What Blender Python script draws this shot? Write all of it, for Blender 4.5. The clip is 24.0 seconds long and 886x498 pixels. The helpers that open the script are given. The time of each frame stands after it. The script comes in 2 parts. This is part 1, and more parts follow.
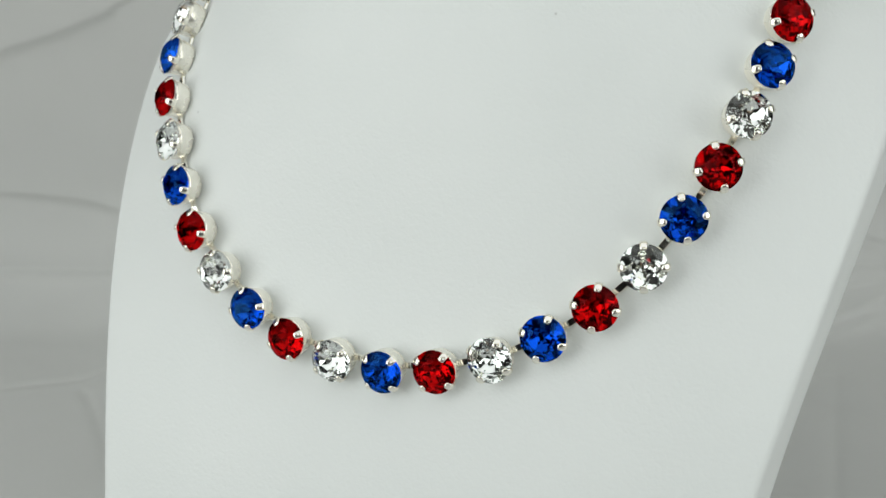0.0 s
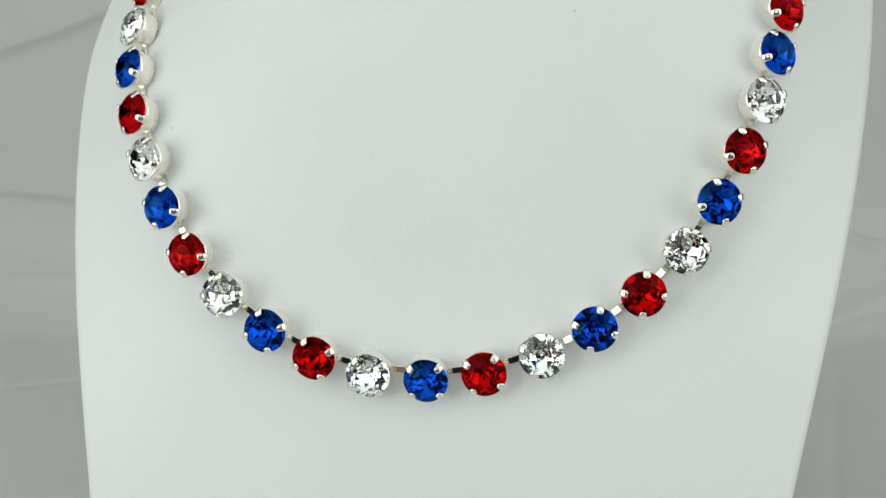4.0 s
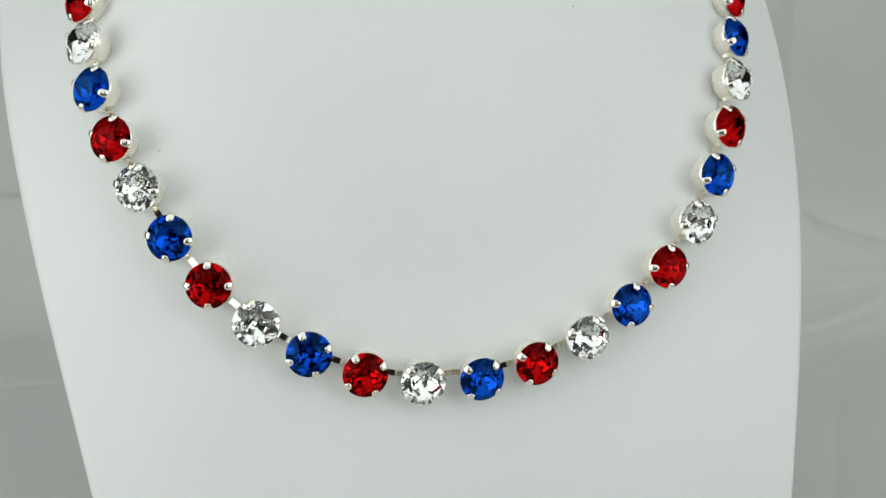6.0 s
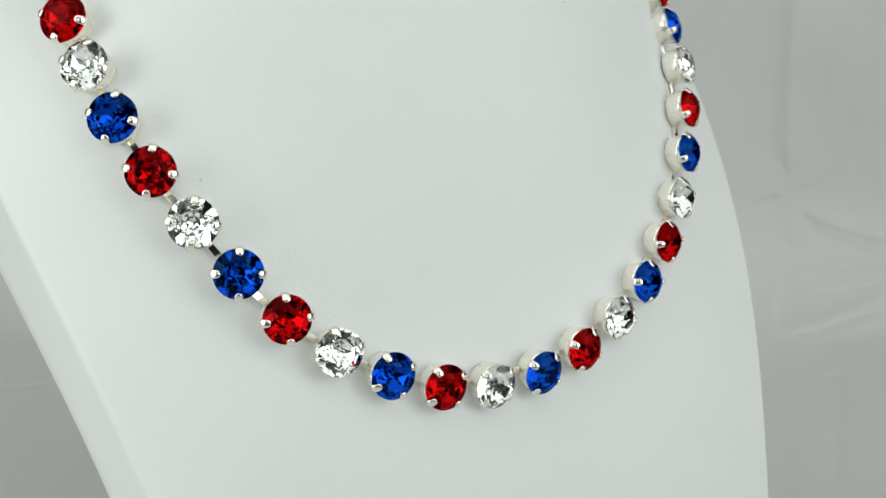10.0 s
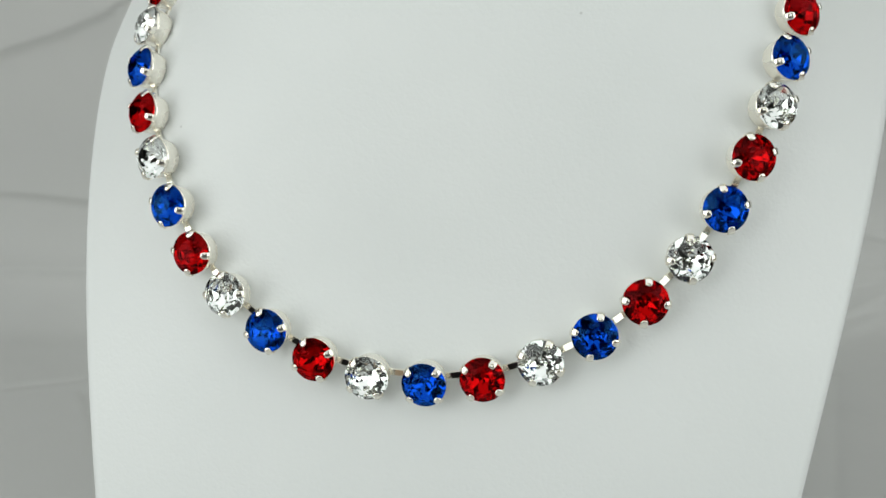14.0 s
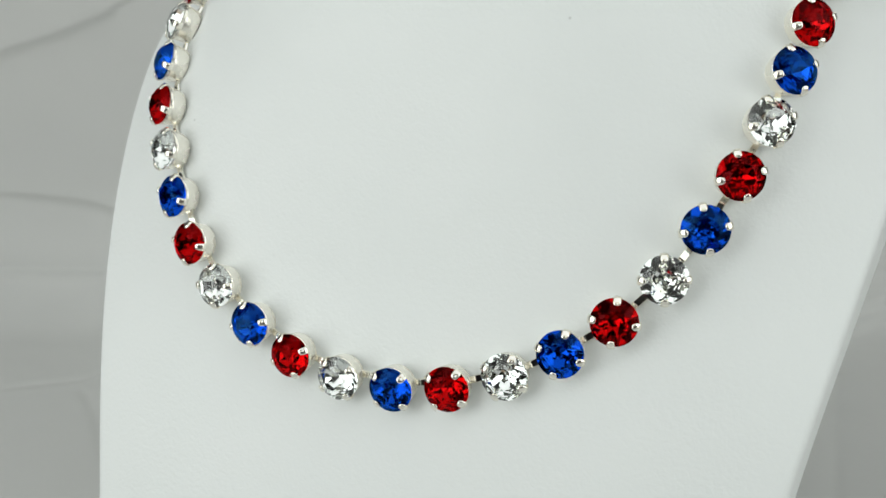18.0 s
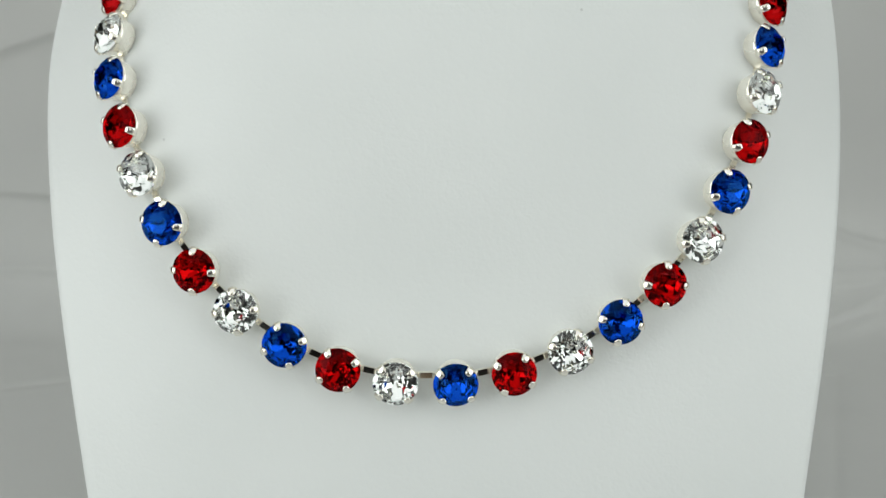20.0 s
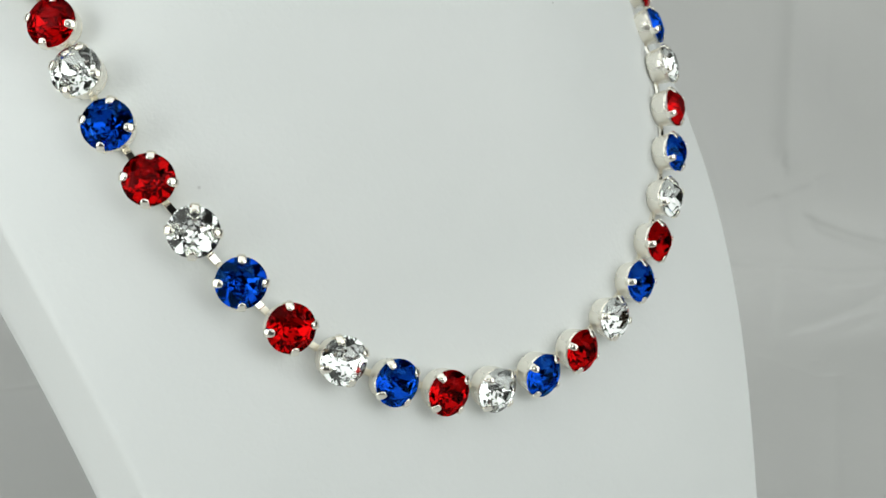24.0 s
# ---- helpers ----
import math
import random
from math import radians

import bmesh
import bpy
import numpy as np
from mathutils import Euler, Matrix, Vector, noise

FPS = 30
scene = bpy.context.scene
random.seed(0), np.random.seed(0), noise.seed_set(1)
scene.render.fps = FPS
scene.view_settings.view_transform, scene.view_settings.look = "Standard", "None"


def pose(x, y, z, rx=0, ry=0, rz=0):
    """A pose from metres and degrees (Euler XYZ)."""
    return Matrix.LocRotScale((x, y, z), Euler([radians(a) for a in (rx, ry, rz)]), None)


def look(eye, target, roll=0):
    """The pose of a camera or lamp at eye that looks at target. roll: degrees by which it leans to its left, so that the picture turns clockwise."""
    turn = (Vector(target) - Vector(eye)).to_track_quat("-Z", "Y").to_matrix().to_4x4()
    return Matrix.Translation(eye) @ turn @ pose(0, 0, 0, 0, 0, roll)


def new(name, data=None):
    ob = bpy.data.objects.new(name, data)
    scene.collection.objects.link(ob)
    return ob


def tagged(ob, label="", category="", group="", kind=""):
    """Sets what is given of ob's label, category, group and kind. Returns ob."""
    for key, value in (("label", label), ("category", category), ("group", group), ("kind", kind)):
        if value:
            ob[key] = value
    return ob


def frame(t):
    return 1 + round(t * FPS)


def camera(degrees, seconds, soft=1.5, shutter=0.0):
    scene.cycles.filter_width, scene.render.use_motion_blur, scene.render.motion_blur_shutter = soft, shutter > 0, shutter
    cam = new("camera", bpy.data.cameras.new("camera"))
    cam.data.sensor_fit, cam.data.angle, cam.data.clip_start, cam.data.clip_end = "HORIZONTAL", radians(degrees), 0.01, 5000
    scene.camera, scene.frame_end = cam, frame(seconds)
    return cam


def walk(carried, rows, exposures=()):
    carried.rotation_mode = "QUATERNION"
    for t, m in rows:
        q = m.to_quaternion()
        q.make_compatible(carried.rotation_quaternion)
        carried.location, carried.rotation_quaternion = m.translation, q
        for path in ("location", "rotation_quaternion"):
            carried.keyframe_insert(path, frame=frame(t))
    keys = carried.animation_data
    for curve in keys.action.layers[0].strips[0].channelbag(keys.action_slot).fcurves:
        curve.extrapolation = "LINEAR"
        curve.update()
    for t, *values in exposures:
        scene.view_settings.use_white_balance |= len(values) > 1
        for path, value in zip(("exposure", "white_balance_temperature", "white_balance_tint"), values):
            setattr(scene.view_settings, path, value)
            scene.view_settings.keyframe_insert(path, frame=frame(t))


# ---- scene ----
# The camera stands still; the bust and the necklace on it are turned by hand on the table.
DEGREES = 44.49
cam = camera(DEGREES, 24.0)
EYE = pose(0, -0.21462, 0.19885, 90 - 18.438, 0, 0.471) @ pose(0, 0, 0, 0, 0, 0.043)
cam.data.dof.use_dof, cam.data.dof.focus_distance, cam.data.dof.aperture_fstop = True, 0.195, 42.0
LEVELS = [(0.0, -0.48), (2.0, -0.45), (3.0, -0.43), (5.5, -0.48), (8.0, -0.42), (9.0, -0.4), (10.0, -0.33), (12.5, -0.5), (14.0, -0.49), (16.0, -0.48), (17.0, -0.45), (18.5, -0.42), (20.5, -0.5), (22.0, -0.46), (23.0, -0.44), (24.0, -0.35)]
walk(cam, [(0.0, EYE), (24.0, EYE)], LEVELS)

# seconds, shift on the table in millimetres (x, y), turn in degrees
TURNS = [
    (0.0, -0.91, 2.72, -12.12), (0.5, -0.86, 2.01, -16.04), (1.0, -1.09, 1.81, -20.35), (1.5, -1.25, 1.71, -23.8),
    (2.0, -1.12, 1.87, -21.4), (2.5, -1.1, 1.98, -15.98), (3.0, -0.53, 1.56, -8.96), (3.5, 0.14, 1.4, -2.63),
    (5.5, -0.38, 1.55, 19.66), (6.0, -0.44, 1.92, 24.68), (6.5, -0.14, 1.94, 28.95), (7.0, 0.18, 1.01, 33.78),
    (7.5, -0.43, 0.89, 38.51), (8.0, -0.29, 1.08, 42.71), (8.5, -0.01, -0.91, 46.54), (9.0, 0.06, 0.05, 49.68),
    (9.5, -0.03, 0.31, 50.45), (10.0, 0.62, 0.15, 47.34), (10.5, 1.59, 1.68, 40.27), (12.5, 2.18, 1.79, 12.89),
    (13.0, 1.67, 0.81, 9.08), (13.5, 1.51, 0.58, 5.14), (14.0, 1.44, -0.73, 0.0), (14.5, 1.57, -1.03, -6.0),
    (15.0, 1.14, -1.09, -10.18), (15.5, 0.71, -1.65, -13.75), (16.0, -0.31, -1.48, -18.03), (16.5, -0.91, -1.26, -22.1),
    (17.0, -1.18, -1.33, -23.66), (17.5, -0.08, -0.73, -18.0), (18.0, 0.68, -4.61, -10.74), (18.5, 0.92, -3.32, -4.91),
    (20.5, 0.63, 0.4, 19.46), (21.0, 0.58, -0.13, 26.37), (21.5, 0.7, -0.87, 32.64), (22.0, 0.08, -1.43, 38.14),
    (22.5, -0.66, -1.32, 42.83), (23.0, -0.97, -2.35, 47.83), (23.5, -0.89, -2.87, 52.46), (24.0, -0.97, -2.1, 50.7),
]
SEAT = pose(-0.00108 * math.cos(radians(12.5)), 0.00108 * math.sin(radians(12.5)), 0, 0, 0, -11.788)
TURNED = [(t, pose(x / 1000, y / 1000, 0, 0, 0, a) @ SEAT) for t, x, y, a in TURNS]

# ---- light ----
world = bpy.data.worlds.new("room_air")
scene.world = world
world.use_nodes = True
world.node_tree.nodes["Background"].inputs["Color"].default_value = (0.85, 0.92, 1.0, 1)
world.node_tree.nodes["Background"].inputs["Strength"].default_value = 0.05


def softbox(name, eye, target, wide, high, watts, colour):
    lamp = bpy.data.lights.new(name, "AREA")
    lamp.shape, lamp.size, lamp.size_y, lamp.energy, lamp.color = "RECTANGLE", wide, high, watts, colour
    ob = new(name, lamp)
    ob.matrix_world = look(eye, target)
    return ob


COOL = (0.955, 1.0, 0.97)
softbox("softbox_overhead", (0.0, -0.2, 0.92), (0, -0.05, 0.12), 1.2, 0.8, 4.5, COOL)
softbox("softbox_left", (-0.68, -0.48, 0.36), (0.2, -0.33, 0.13), 0.7, 0.8, 6.9, COOL)
softbox("softbox_right", (0.88, -0.44, 0.48), (0, 0, 0.13), 0.85, 0.9, 7.4, COOL)
softbox("softbox_front", (0.05, -1.0, 0.6), (0, 0, 0.13), 0.5, 0.4, 1.3, COOL)


# ---- materials ----
def material(name, colour, rough=0.5, metal=0.0):
    m = bpy.data.materials.new(name)
    m.use_nodes = True
    b = m.node_tree.nodes["Principled BSDF"]
    b.inputs["Base Color"].default_value = (*colour, 1)
    b.inputs["Roughness"].default_value = rough
    b.inputs["Metallic"].default_value = metal
    return m, m.node_tree, b


def texture(tree, kind, scale, coords="Object", **values):
    n = tree.nodes.new(kind)
    n.inputs["Scale"].default_value = scale
    for k, v in values.items():
        n.inputs[k].default_value = v
    c = tree.nodes.new("ShaderNodeTexCoord")
    tree.links.new(c.outputs[coords], n.inputs["Vector"])
    return n


def ramp(tree, source, low, high, stops):
    r = tree.nodes.new("ShaderNodeValToRGB")
    r.color_ramp.elements[0].position, r.color_ramp.elements[1].position = low, high
    r.color_ramp.elements[0].color, r.color_ramp.elements[1].color = [(*s, 1) for s in stops]
    tree.links.new(source, r.inputs["Fac"])
    return r


def bump(tree, b, source, strength, distance, after=None):
    n = tree.nodes.new("ShaderNodeBump")
    n.inputs["Strength"].default_value, n.inputs["Distance"].default_value = strength, distance
    tree.links.new(source, n.inputs["Height"])
    if after:
        tree.links.new(after.outputs["Normal"], n.inputs["Normal"])
    tree.links.new(n.outputs["Normal"], b.inputs["Normal"])
    return n


def leatherette():
    m, t, b = material("white_leatherette", (0.8, 0.82, 0.81), 0.5)
    big = texture(t, "ShaderNodeTexNoise", 22, Detail=4)
    c = ramp(t, big.outputs["Fac"], 0.3, 0.7, ((0.74, 0.765, 0.757), (0.775, 0.797, 0.789)))
    dust = texture(t, "ShaderNodeTexVoronoi", 38)
    spot = ramp(t, dust.outputs["Distance"], 0.006, 0.014, ((1.0,) * 3, (0.0,) * 3))
    pick = t.nodes.new("ShaderNodeSeparateColor")
    t.links.new(dust.outputs["Color"], pick.inputs["Color"])
    some = ramp(t, pick.outputs["Red"], 0.55, 0.95, ((0.0,) * 3, (0.5,) * 3))
    amount = t.nodes.new("ShaderNodeMath")
    amount.operation = "MULTIPLY"
    t.links.new(spot.outputs["Color"], amount.inputs[0])
    t.links.new(some.outputs["Color"], amount.inputs[1])
    mix = t.nodes.new("ShaderNodeMix")
    mix.data_type = "RGBA"
    for k in mix.inputs:
        if k.name == "B" and k.type == "RGBA":
            k.default_value = (0.35, 0.35, 0.34, 1)
    t.links.new(amount.outputs[0], mix.inputs["Factor"])
    t.links.new(c.outputs["Color"], [k for k in mix.inputs if k.name == "A" and k.type == "RGBA"][0])
    t.links.new([k for k in mix.outputs if k.type == "RGBA"][0], b.inputs["Base Color"])
    grain = texture(t, "ShaderNodeTexVoronoi", 1300)
    fine = texture(t, "ShaderNodeTexNoise", 1500, Detail=3)
    n = bump(t, b, grain.outputs["Distance"], 0.16, 0.0001)
    n = bump(t, b, fine.outputs["Fac"], 0.2, 0.0001, n)
    pucker = texture(t, "ShaderNodeTexNoise", 900, Detail=2, Distortion=0.6)
    bump(t, b, pucker.outputs["Fac"], 0.22, 0.0003, n)
    r = ramp(t, big.outputs["Fac"], 0.2, 0.8, ((0.45,) * 3, (0.58,) * 3))
    t.links.new(r.outputs["Color"], b.inputs["Roughness"])
    return m


def cloth():
    m, t, b = material("grey_cloth", (0.54, 0.53, 0.53), 0.9)
    b.inputs["Sheen Weight"].default_value = 0.15
    big = texture(t, "ShaderNodeTexNoise", 5, Detail=5)
    c = ramp(t, big.outputs["Fac"], 0.3, 0.7, ((0.51, 0.513, 0.502), (0.565, 0.568, 0.555)))
    t.links.new(c.outputs["Color"], b.inputs["Base Color"])
    weave = texture(t, "ShaderNodeTexNoise", 900, Detail=2)
    bump(t, b, weave.outputs["Fac"], 0.15, 0.0004)
    return m


def silver(name, smooth, dull, metal=1.0):
    m, t, b = material(name, (0.95, 0.918, 0.83), smooth, metal)
    n = texture(t, "ShaderNodeTexNoise", 180, Detail=3)
    r = ramp(t, n.outputs["Fac"], 0.3, 0.7, ((smooth,) * 3, (dull,) * 3))
    t.links.new(r.outputs["Color"], b.inputs["Roughness"])
    bump(t, b, n.outputs["Fac"], 0.03, 0.0002)
    return m


def crystal(name, tint):
    m = bpy.data.materials.new(name)
    m.use_nodes = True
    t = m.node_tree
    t.nodes.remove(t.nodes["Principled BSDF"])
    g = t.nodes.new("ShaderNodeBsdfGlass")
    g.inputs["Color"].default_value, g.inputs["Roughness"].default_value, g.inputs["IOR"].default_value = (*tint, 1), 0.0, 1.58
    t.links.new(g.outputs["BSDF"], t.nodes["Material Output"].inputs["Surface"])
    return m


def foil(name, tint):
    m, t, b = material(name, tint, 0.015, 1.0)
    return m


def plain(name, colour, rough):
    m, t, b = material(name, colour, rough)
    n = texture(t, "ShaderNodeTexNoise", 6, Detail=5)
    c = ramp(t, n.outputs["Fac"], 0.3, 0.7, (tuple(v * 0.94 for v in colour), tuple(min(1, v * 1.05) for v in colour)))
    t.links.new(c.outputs["Color"], b.inputs["Base Color"])
    return m


LEATHERETTE, CLOTH, SILVER, POLISHED, BRIGHT = leatherette(), cloth(), silver("silver_plate", 0.22, 0.32, 0.75), silver("polished_silver", 0.18, 0.26), silver("bright_silver", 0.05, 0.1)
STONES = {
    "clear": ("clear colourless", crystal("clear_crystal", (0.99, 1.0, 0.995)), foil("clear_foil", (0.96, 0.97, 0.965))),
    "blue": ("sapphire blue", crystal("blue_crystal", (0.055, 0.25, 0.68)), foil("blue_foil", (0.75, 0.85, 0.95))),
    "red": ("ruby red", crystal("red_crystal", (0.63, 0.046, 0.055)), foil("red_foil", (0.95, 0.8, 0.78))),
}
WALL, CEILING, FLOOR, WOOD = plain("wall_paint", (0.14, 0.135, 0.13), 0.8), plain("ceiling_paint", (0.4, 0.4, 0.39), 0.8), plain("floor_grey", (0.12, 0.115, 0.11), 0.6), plain("table_wood", (0.3, 0.2, 0.12), 0.4)


# ---- mesh helpers ----
def mesh_from(name, bm, materials, smooth=True):
    data = bpy.data.meshes.new(name)
    bmesh.ops.recalc_face_normals(bm, faces=bm.faces)
    bm.to_mesh(data)
    bm.free()
    for m in materials if isinstance(materials, (list, tuple)) else [materials]:
        data.materials.append(m)
    for p in data.polygons:
        p.use_smooth = smooth
    return data


def put(name, data, parent=None, m=None, label=""):
    ob = new(name, data)
    ob.parent = parent
    if m is not None:
        ob.matrix_basis = m
    return tagged(ob, label)


def box(lo, hi, bevel=0.0):
    bm = bmesh.new()
    bmesh.ops.create_cube(bm, size=1)
    for v in bm.verts:
        v.co = Vector([a + (b - a) * (c + 0.5) for a, b, c in zip(lo, hi, v.co)])
    if bevel:
        bmesh.ops.bevel(bm, geom=bm.edges[:], offset=bevel, segments=2, affect="EDGES")
    return bm


def sheet(bm, grid, closed=False):
    rows = [[bm.verts.new(c) for c in row] for row in grid]
    for a, b in zip(rows, rows[1:]):
        n = len(a)
        for j in range(n if closed else n - 1):
            bm.faces.new((a[j], a[(j + 1) % n], b[(j + 1) % n], b[j]))
    return rows


# ---- the room ----
def room():
    lo, hi, k = Vector((-2.2, -2.6, -0.75)), Vector((2.2, 1.8, 1.85)), 0.1
    pieces = {
        "floor": ((lo.x, lo.y, lo.z - k), (hi.x, hi.y, lo.z), FLOOR, "plain dark grey floor"),
        "ceiling": ((lo.x, lo.y, hi.z), (hi.x, hi.y, hi.z + k), CEILING, "plain white ceiling"),
        "wall_north": ((lo.x, hi.y, lo.z), (hi.x, hi.y + k, hi.z), WALL, "plain grey painted wall"),
        "wall_south": ((lo.x, lo.y - k, lo.z), (hi.x, lo.y, hi.z), WALL, "plain grey painted wall"),
        "wall_east": ((hi.x, lo.y, lo.z), (hi.x + k, hi.y, hi.z), WALL, "plain grey painted wall"),
        "wall_west": ((lo.x - k, lo.y, lo.z), (lo.x, hi.y, hi.z), WALL, "plain grey painted wall"),
    }
    for name, (a, b, m, label) in pieces.items():
        tagged(put(name, mesh_from(name, box(a, b), m, False)), label, name.split("_")[0], kind="structure")


def table():
    base = tagged(new("table"), "plain wooden table under the grey cloth", "table")
    base.location = (0, 0, -0.75)
    put("tabletop", mesh_from("tabletop", box((-0.75, -0.5, 0.71), (0.75, 0.45, 0.7465), 0.003), WOOD, False), base)
    leg = mesh_from("leg", box((-0.03, -0.03, 0), (0.03, 0.03, 0.71), 0.003), WOOD, False)
    for x in (-0.68, 0.68):
        for y in (-0.43, 0.38):
            put("leg", leg, base, pose(x, y, 0))


# creases of the hanging cloth: points (x, height) in metres, depth and half width in millimetres
WALL_Y = 0.30
CREASES = [
    (2.4, 4.5, [(-0.225, 0.123), (-0.189, 0.134), (-0.161, 0.145)]),
    (2.1, 3.8, [(-0.234, 0.058), (-0.201, 0.056), (-0.179, 0.053), (-0.15, 0.043)]),
    (3.0, 4.5, [(-0.241, 0.004), (-0.198, 0.003), (-0.169, 0.003)]),
    (2.4, 4.5, [(-0.198, -0.106), (-0.172, -0.098), (-0.157, -0.093), (-0.145, -0.08)]),
    (3.0, 3.8, [(-0.153, -0.106), (-0.14, -0.131), (-0.114, -0.185)]),
    (2.2, 6.8, [(0.158, 0.157), (0.16, 0.118), (0.162, 0.08)]),
    (2.2, 3.8, [(0.179, 0.042), (0.197, 0.033), (0.227, 0.023)]),
    (2.1, 4.5, [(0.14, 0.012), (0.171, 0.01), (0.192, 0.008), (0.228, 0.011)]),
    (2.7, 4.5, [(0.167, -0.042), (0.192, -0.028), (0.229, 0.003)]),
    (1.8, 3.8, [(0.162, -0.071), (0.175, -0.052), (0.196, -0.038)]),
    (2.1, 3.8, [(0.146, -0.071), (0.159, -0.086), (0.167, -0.086)]),
    (1.5, 4.5, [(0.167, -0.086), (0.13, -0.194)]),
    (1.5, 3.8, [(0.16, 0.012), (0.145, -0.068)]),
    (1.4, 4.5, [(0.161, 0.057), (0.174, 0.063)]),
    (1.3, 5.0, [(0.135, 0.001), (0.146, 0.0), (0.166, 0.003), (0.179, -0.006), (0.211, -0.003)]),
    (1.6, 4.0, [(0.164, -0.065), (0.178, -0.05), (0.187, -0.045)]),
    (1.5, 4.0, [(0.14, -0.067), (0.151, -0.074), (0.161, -0.086)]),
    (1.0, 4.0, [(0.151, -0.029), (0.143, -0.071)]),
    (1.2, 6.0, [(0.165, -0.089), (0.144, -0.155)]),
    (1.4, 6.0, [(0.107, -0.181), (0.12, -0.18)]),
    (1.2, 6.5, [(0.159, 0.15), (0.161, 0.121), (0.165, 0.074)]),
    (1.0, 6.5, [(0.164, 0.063), (0.17, 0.019)]),
    (1.2, 5.0, [(0.181, 0.036), (0.195, 0.03), (0.213, 0.019)]),
    (0.8, 6.0, [(0.173, 0.15), (0.179, 0.108)]),
]


def crease_depth(x, h):
    """On the wall the creases hang over, steep below and gentle above; on the table they sink in as narrow grooves."""
    wall = 0.5 + 0.5 * np.tanh((h + 0.05) / 0.012)
    hang, sunk = np.zeros_like(x), np.zeros_like(x)
    for depth, width, pts in CREASES:
        for a, b in zip(pts, pts[1:]):
            (x0, h0), (x1, h1) = sorted((a, b))
            ux, uh = x1 - x0, h1 - h0
            s = np.clip(((x - x0) * ux + (h - h0) * uh) / (ux * ux + uh * uh), 0, 1)
            q = np.hypot(x - x0 - s * ux, h - h0 - s * uh) / (width / 1000)
            under = (x - x0) * uh > (h - h0) * ux
            hang = np.maximum(hang, 0.95 * depth / 1000 * np.exp(-(q / np.where(under, 0.7, 2.4)) ** 1.5))
            sunk = np.maximum(sunk, 0.32 * depth / 1000 * np.exp(-(q / 0.6) ** 2))
    return hang * wall - sunk * (1 - wall)


def ripples(x, h):
    """Gentle waves of the loosely hung cloth."""
    rng, d = np.random.RandomState(4), np.zeros_like(x)
    for k in range(26):
        f = 8 * 1.16 ** k
        a, p = rng.uniform(0, math.pi), rng.uniform(0, 6.28)
        d += 0.011 / f * np.sin(f * (x * math.cos(a) + h * math.sin(a)) + p + 1.5 * np.sin(0.6 * f * (h * math.cos(a) - x * math.sin(a)) + 2 * p))
    return d


def backdrop():
    radius, front_edge, up = 0.06, -0.42, 0.5
    flat, bend = WALL_Y - radius, radius * math.pi / 2
    long = flat - front_edge + bend + up
    along = np.concatenate([np.linspace(0, 0.48, 61)[:-1], np.linspace(0.48, 0.95, 381)[:-1], np.linspace(0.95, long, 31)])
    across = np.concatenate([np.linspace(-0.44, -0.26, 31)[:-1], np.linspace(-0.26, 0.26, 401)[:-1], np.linspace(0.26, 0.44, 31)])
    n, k = len(along) - 1, len(across) - 1
    s, x = np.meshgrid(along, across, indexing="ij")
    a = np.clip((s - flat + front_edge) / radius, 0, math.pi / 2)
    y = np.where(a > 0, flat + radius * np.sin(a), front_edge + s)
    z = np.where(a > 0, radius * (1 - np.cos(a)), 0) + np.maximum(0, s - flat + front_edge - bend)
    h = z - np.maximum(0, WALL_Y - y)
    d = crease_depth(x, h) + ripples(x, h) * np.clip((y - 0.12) / 0.1, 0, 1)
    y, z = y - np.sin(a) * d, z + np.cos(a) * d
    verts = np.stack([x, y, z], -1).reshape(-1, 3)
    i = (np.arange(n)[:, None] * (k + 1) + np.arange(k)).ravel()
    data = bpy.data.meshes.new("backdrop")
    data.from_pydata(verts.tolist(), [], np.stack([i, i + 1, i + k + 2, i + k + 1], 1).tolist())
    data.materials.append(CLOTH)
    data.polygons.foreach_set("use_smooth", [True] * len(data.polygons))
    ob = put("backdrop", data)
    tagged(ob, "creased pale grey cloth hung behind and laid on the table", "backdrop", kind="structure")
    thick = ob.modifiers.new("thickness", "SOLIDIFY")
    thick.thickness, thick.offset = 0.0012, -1.0


# ---- the bust ----
def cubic(c, h):
    return c[0] + h * (c[1] + h * (c[2] + h * c[3]))


def section(z):
    """Front middle's depth, fold (x, y) and rear edge (x, y) of the bust at height z."""
    h = (max(0.045, min(z, 0.235)) - 0.13) / 0.05
    fold = Vector((cubic((0.08037, 0.01121, -0.0002, -0.0015), h), cubic((-0.00508, 0.03503, 0.01224, 0.00185), h)))
    rear = fold + Vector((0.00246 + 0.00061 * h, 0.03233 + 0.00318 * h))
    upper = (max(0.125, min(z, 0.235)) - 0.13) / 0.05
    mid = cubic((-0.0193, 0.01467, -0.0017, 0.00282), upper)
    mid += 0.0003 * (1 - rise(z, 0.125, 0.16))
    below = max(0.0, 0.125 - z)  # the lower chest is steeper
    steep = min(below, 0.065)
    mid -= 0.4 * steep - 1.6 * steep * steep + 0.19 * (below - steep)
    low = max(0.0, 0.045 - z)
    fold, rear = fold + Vector((0.0, -0.19 * low)), rear + Vector((0, 0.3 * low))
    return mid, fold, rear


def uneven(v):
    """The bust's two sides are not quite alike."""
    k = min(1.0, max(0.0, v.x) / 0.06)
    return v + Vector((-0.00199 * k, -0.00181 * k, 0))


POWER = 3.0


def rise(v, a, b):
    s = max(0.0, min(1.0, (v - a) / (b - a)))
    return s * s * (3 - 2 * s)


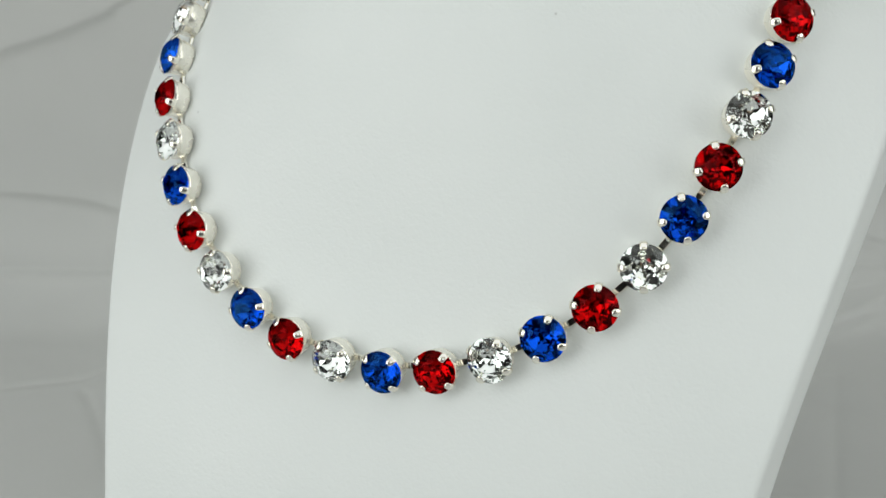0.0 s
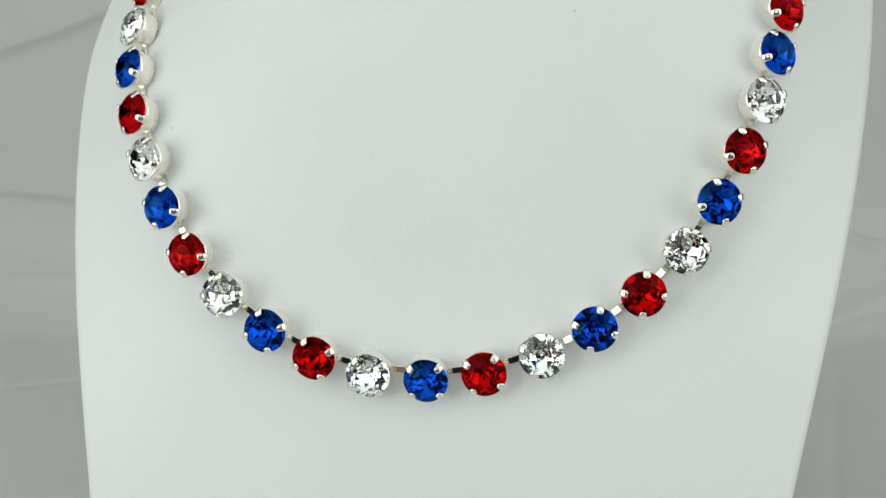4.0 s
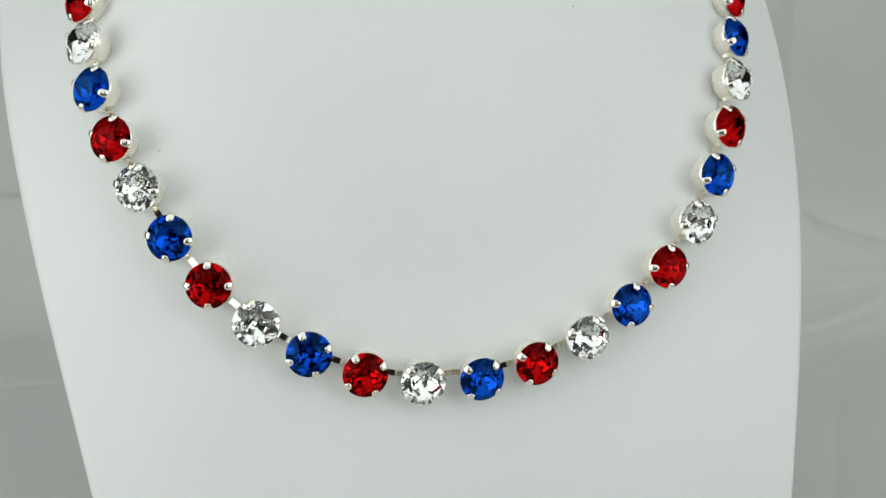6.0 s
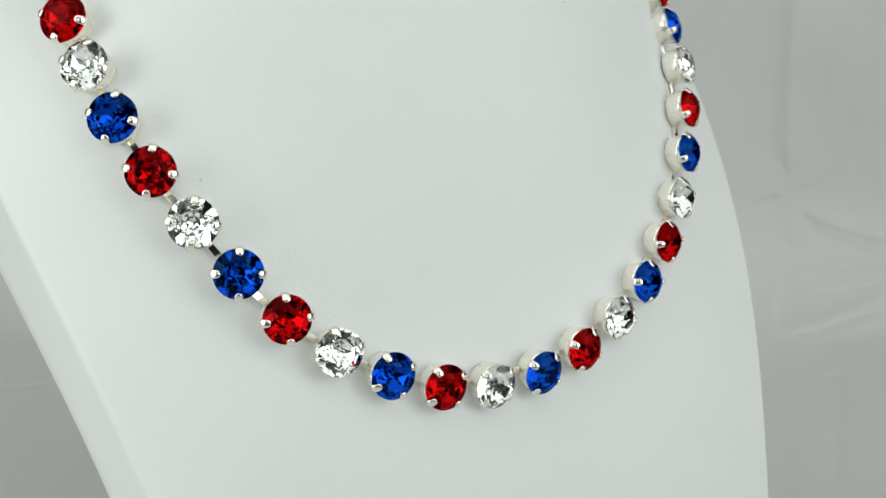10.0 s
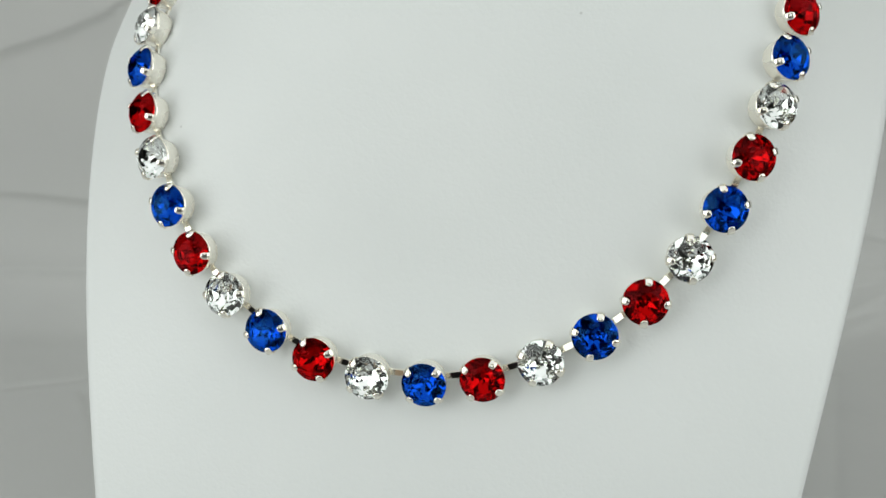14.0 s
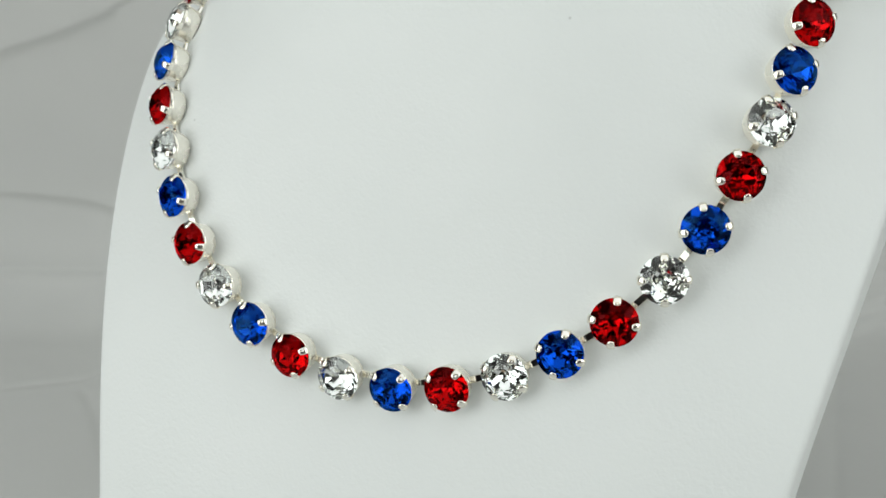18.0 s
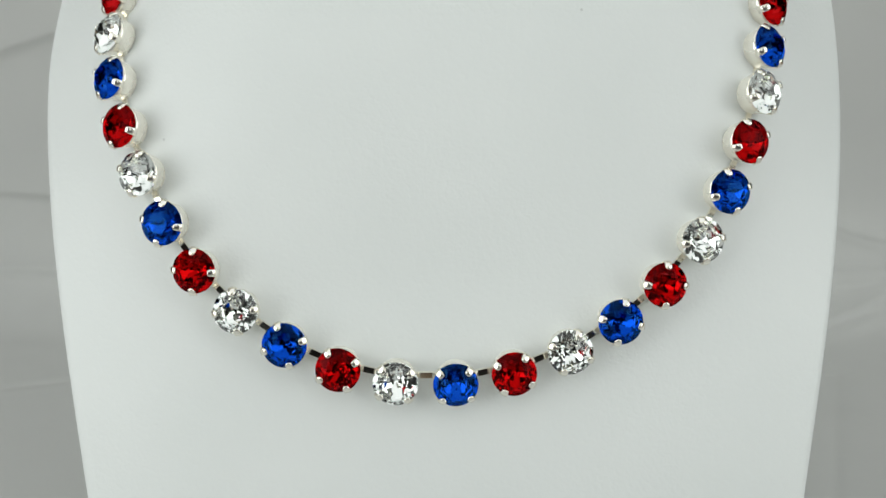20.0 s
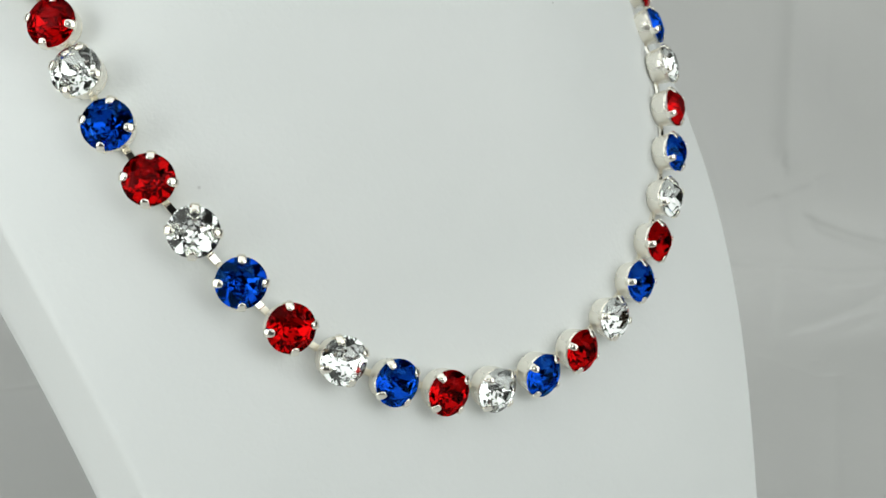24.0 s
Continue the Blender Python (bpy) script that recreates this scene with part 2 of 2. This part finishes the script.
def shoulder(z, x):
    """One shoulder is fuller below and falls away sooner above."""
    return 0.006 * rise(x, 0.054, 0.073) * rise(z, 0.16, 0.18) - 0.0009 * rise(x, 0.03, 0.05) * (1 - rise(z, 0.15, 0.168))


def front(x, z):
    mid, fold, rear = section(z)
    y = mid + (fold.y - mid) * min(1.2, abs(x) / fold.x) ** POWER
    return y + (shoulder(z, -x) if x < 0 else 0.0)


def front_normal(x, z):
    side = -1.0 if x < 0 else 1.0
    e, x = 0.0015, abs(x)
    n = Vector(((front(x + e, z) - front(x - e, z)) / (2 * e), -1, (front(x, z + e) - front(x, z - e)) / (2 * e))).normalized()
    return Vector((n.x * side, n.y, n.z))


def display_bust():
    bm = bmesh.new()
    grid, steps, R = [], 40, 0.0026
    heights = [0.0005 + 0.2445 * i / 80 for i in range(81)]
    for z in heights:
        mid, fold, rear = section(z)
        half = [Vector(((fold.x - R * 0.9) * (1 - (1 - j / steps) ** 1.5), 0, z)) for j in range(steps + 1)]
        for v in half:
            v.y = front(v.x, z)
        side = (rear - fold).normalized()
        last = half[-1]
        a, b = Vector((last.x, last.y, z)), Vector((fold.x + 0.0005, fold.y - 0.0004, z))
        c = Vector((*(fold + side * R), z))
        half += [a * (1 - s) ** 2 + b * 2 * s * (1 - s) + c * s * s for s in (0.15, 0.3, 0.45, 0.6, 0.75, 0.9, 1.0)]
        half += [Vector((*(fold + (rear - fold) * s), z)) for s in (0.1, 0.15, 0.3, 0.55, 0.8, 0.95)]
        rear_from = len(half) - 4
        half += [Vector((rear.x - 0.002, rear.y, z)), Vector((rear.x * 0.5, rear.y + 0.004, z)), Vector((0, rear.y + 0.005, z))]
        grid.append([uneven(v) + Vector((0.0005 if j >= rear_from and v.x > 0.06 else 0, 0, 0)) for j, v in enumerate(half)] + [Vector((-v.x, v.y + shoulder(z, v.x), v.z)) if k > 0 else v for k, v in ((w.x, w) for w in half[-2:0:-1])])
    # the shoulders run up into a short neck
    top = grid[-1]
    centre = sum(top, Vector()) / len(top)
    for s, lift in ((0.9, 0.006), (0.7, 0.012), (0.52, 0.022), (0.42, 0.04), (0.38, 0.06), (0.34, 0.064), (0.1, 0.065)):
        grid.append([centre + (v - centre) * s + Vector((0, 0, lift)) for v in top])
    rows = sheet(bm, grid, True)
    bm.faces.new(rows[-1])
    bm.faces.new(rows[0][::-1])
    ob = put("display_bust", mesh_from("display_bust", bm, LEATHERETTE))
    return tagged(ob, "white leatherette jewellery display bust on grey cloth", "display bust")


# ---- the necklace ----
R_STONE = 0.00428


def stone_mesh(name, glass, back):
    bm = bmesh.new()
    R, table_r, table_h, deep = R_STONE, 0.5, 0.0018, 0.0034
    at = lambda r, deg, h: bm.verts.new((R * r * math.cos(radians(deg)), R * r * math.sin(radians(deg)), h))
    r_mid = 0.76
    h_mid = table_h + (0.0002 - table_h) * (r_mid * math.cos(radians(22.5)) - table_r) / (1 - table_r)
    T = [at(table_r, 45 * k, table_h) for k in range(8)]
    M = [at(r_mid, 45 * k + 22.5, h_mid) for k in range(8)]
    G = [at(1, 11.25 * j, 0.0002) for j in range(32)]
    P = [at(1, 11.25 * j, -0.0001) for j in range(32)]
    down = lambda r: -0.0001 - deep * ((1 - r) if r > 0.6 else 0.4 + (0.6 - r) * 0.88)
    L = [at(0.62, 45 * k + 22.5, down(0.6)) for k in range(8)]
    K = [at(0.3, 45 * k, down(0.3)) for k in range(8)]
    C = bm.verts.new((0, 0, down(0.02)))
    bm.faces.new(T)
    for k in range(8):
        n = (k + 1) % 8
        bm.faces.new((T[k], M[k], T[n]))
        bm.faces.new((T[k], M[k - 1], G[4 * k], M[k]))
        for j in (4 * k, 4 * k + 2):
            bm.faces.new((M[k], G[j], G[j + 1], G[(j + 2) % 32]))
    for j in range(32):
        bm.faces.new((G[j], P[j], P[(j + 1) % 32], G[(j + 1) % 32]))
    crown = len(bm.faces)
    for k in range(8):
        bm.faces.new((C, K[k], K[(k + 1) % 8]))
        bm.faces.new((K[k], L[k], K[(k + 1) % 8]))
        bm.faces.new((K[k], L[k - 1], P[4 * k], L[k]))
        for j in (4 * k, 4 * k + 2):
            bm.faces.new((L[k], P[(j + 2) % 32], P[j + 1], P[j]))
    for i, f in enumerate(bm.faces):
        f.material_index = 0 if i < crown else 1
    return mesh_from(name, bm, [glass, back], False)


def cup_mesh():
    bm = bmesh.new()
    turns, grid = 48, []
    profile = [(0.0012, -0.0041), (0.0028, -0.0039), (0.0035, -0.0028), (0.00385, -0.0012), (0.00398, None), (0.00412, None), (0.0041, -0.0011), (0.00398, -0.0022), (0.0038, -0.0033), (0.00364, -0.00385), (0.00342, -0.00415), (0.00305, -0.00432), (0.0024, -0.00438), (0.0012, -0.00438)]
    for r, h in profile:
        row = []
        for j in range(turns):
            a = 2 * math.pi * j / turns
            near = abs((math.degrees(a) % 90) - 45)
            rim = -0.0004 + 0.0003 * math.exp(-(near / 13) ** 2)
            row.append((r * math.cos(a), r * math.sin(a), rim if h is None else h))
        grid.append(row)
    rows = sheet(bm, grid, True)
    for a, b in ((rows[0], rows[-1]),):
        for j in range(turns):
            bm.faces.new((a[j], a[(j + 1) % turns], b[(j + 1) % turns], b[j]))
    return mesh_from("setting", bm, SILVER)


def prong_mesh():
    """A flat claw that rises from the cup's wall and folds over the stone; it stands on the +x side."""
    bm = bmesh.new()
    path = [(0.00376, -0.0015), (0.00396, -0.001), (0.00424, -0.0005), (0.00444, 0.0), (0.00438, 0.00042), (0.00406, 0.00074), (0.00368, 0.001), (0.0033, 0.00122), (0.00313, 0.0013)]
    wide = [0.00084, 0.00082, 0.00078, 0.00074, 0.00072, 0.00072, 0.0007, 0.00056, 0.00028]
    thick = [0.00006, 0.0001, 0.0002, 0.00028, 0.0003, 0.0003, 0.0003, 0.00024, 0.0001]
    grid = []
    for i, ((r, h), w, k) in enumerate(zip(path, wide, thick)):
        a, b = path[max(0, i - 1)], path[min(len(path) - 1, i + 1)]
        d = Vector((b[0] - a[0], b[1] - a[1])).normalized()
        out = Vector((d.y, -d.x))
        row = []
        for j in range(16):
            c, sn = math.cos(2 * math.pi * j / 16), math.sin(2 * math.pi * j / 16)
            across = w * math.copysign(abs(c) ** 0.75, c)
            e = out * (k * sn ** 0.7 if sn > 0 else 0.0001 * sn)
            row.append((r + e.x, across, h + e.y))
        grid.append(row)
    rows = sheet(bm, grid, True)
    bm.faces.new(rows[-1])
    bm.faces.new(rows[0][::-1])
    return mesh_from("prong", bm, POLISHED)


def link_mesh(length):
    bm = bmesh.new()
    grid, w, k = [], 0.0007, 0.00022
    for s in (0.0, 0.28, 0.34, 1.0):
        x = (s - 0.5) * length
        h = -0.0003 + 0.001 * s if s < 0.3 else 0.0000 - 0.0003 * (s - 0.3)
        ring = [(-w, -k), (-w * 0.8, k), (w * 0.8, k), (w, -k)]
        grid.append([(x, y, h + z) for y, z in ring])
    rows = sheet(bm, grid, True)
    bm.faces.new(rows[-1])
    bm.faces.new(rows[0][::-1])
    return mesh_from("link", bm, BRIGHT, False)


# stone centres on the bust, in millimetres
PLACES = [
    (-69.6, 16.2, 177.8), (-69.3, 8.1, 170.8), (-67.8, 0.7, 163.0), (-64.6, -6.2, 154.8), (-60.3, -12.0, 146.7), (-55.1, -17.1, 138.3),
    (-48.7, -21.3, 130.1), (-40.7, -24.6, 123.2), (-31.5, -27.1, 117.3), (-21.4, -28.9, 113.0), (-10.6, -29.8, 110.6), (0.7, -30.2, 110.5),
    (11.7, -29.6, 112.4), (22.3, -28.2, 116.2), (31.8, -26.1, 121.4), (40.4, -23.1, 127.7), (47.8, -19.4, 135.3), (53.4, -15.2, 143.8),
    (57.8, -10.4, 152.5), (61.4, -4.9, 161.1), (63.7, 2.0, 169.0), (65.4, 8.2, 176.6),
]


def necklace():
    places = [Vector(p) / 1000 for p in PLACES]
    for side in (0, 1):  # on up towards the neck
        for _ in range(3):
            a, b = (places[1], places[0]) if side == 0 else (places[-2], places[-1])
            c = b + (b - a) * 0.98 + Vector((0.0006 if side == 0 else -0.0006, 0.0002, 0))
            n = front_normal(c.x, c.z)
            c.y = front(c.x, c.z)
            c += n * 0.0042
            c = b + (c - b).normalized() * 0.011
            places = [c] + places if side == 0 else places + [c]
    first = -4
    thing = tagged(new("necklace"), "red, clear and blue crystal necklace in silver cup settings", "necklace")
    cup, claw = cup_mesh(), prong_mesh()
    stones = {k: stone_mesh("stone", g, f) for k, (_, g, f) in STONES.items()}
    n = len(places)
    for i, p in enumerate(places):
        kind = ("clear", "blue", "red")[(first + i) % 3]
        along = (places[min(n - 1, i + 1)] - places[max(0, i - 1)]).normalized()
        up = front_normal(p.x, p.z)
        up = (up - along * up.dot(along)).normalized()
        side = up.cross(along)
        up = (up - side * math.tan(radians(19 - 19 * abs(along.z)))).normalized()  # the cups hang over a little
        up = (up - along * math.tan(radians(4)) * along.z).normalized()
        along = (along - up * along.dot(up)).normalized()
        side = up.cross(along)
        m = Matrix((along, side, up)).transposed().to_4x4()
        m.translation = p
        s = put("setting", cup, thing, m, "silver cup holding a " + STONES[kind][0] + " crystal")
        put("stone", stones[kind], s, pose(0, 0, 0, 0, 0, 7 * ((i * 5) % 7)), STONES[kind][0] + " faceted crystal")
        for k in range(4):
            put("prong", claw, s, pose(0, 0, 0, 0, 0, 45 + 90 * k))
    for i in range(n - 1):
        a, b = places[i], places[i + 1]
        up = (front_normal(a.x, a.z) + front_normal(b.x, b.z)).normalized()
        along = (b - a).normalized()
        up = (up - along * up.dot(along)).normalized()
        up = (up - up.cross(along) * math.tan(radians(14 - 27 * abs(along.z)))).normalized()
        m = Matrix((along, up.cross(along), up)).transposed().to_4x4()
        m.translation = (a + b) / 2 - up * (0.0029 + 0.0006 * abs(along.z)) + up.cross(along) * 0.0008 * (1 - abs(along.z))
        put("link", link_mesh((b - a).length - 0.0066), thing, m)
    return thing


room()
table()
backdrop()
BUST = display_bust()
NECKLACE = necklace()


def motions():
    walk(BUST, TURNED)
    walk(NECKLACE, TURNED)


motions()
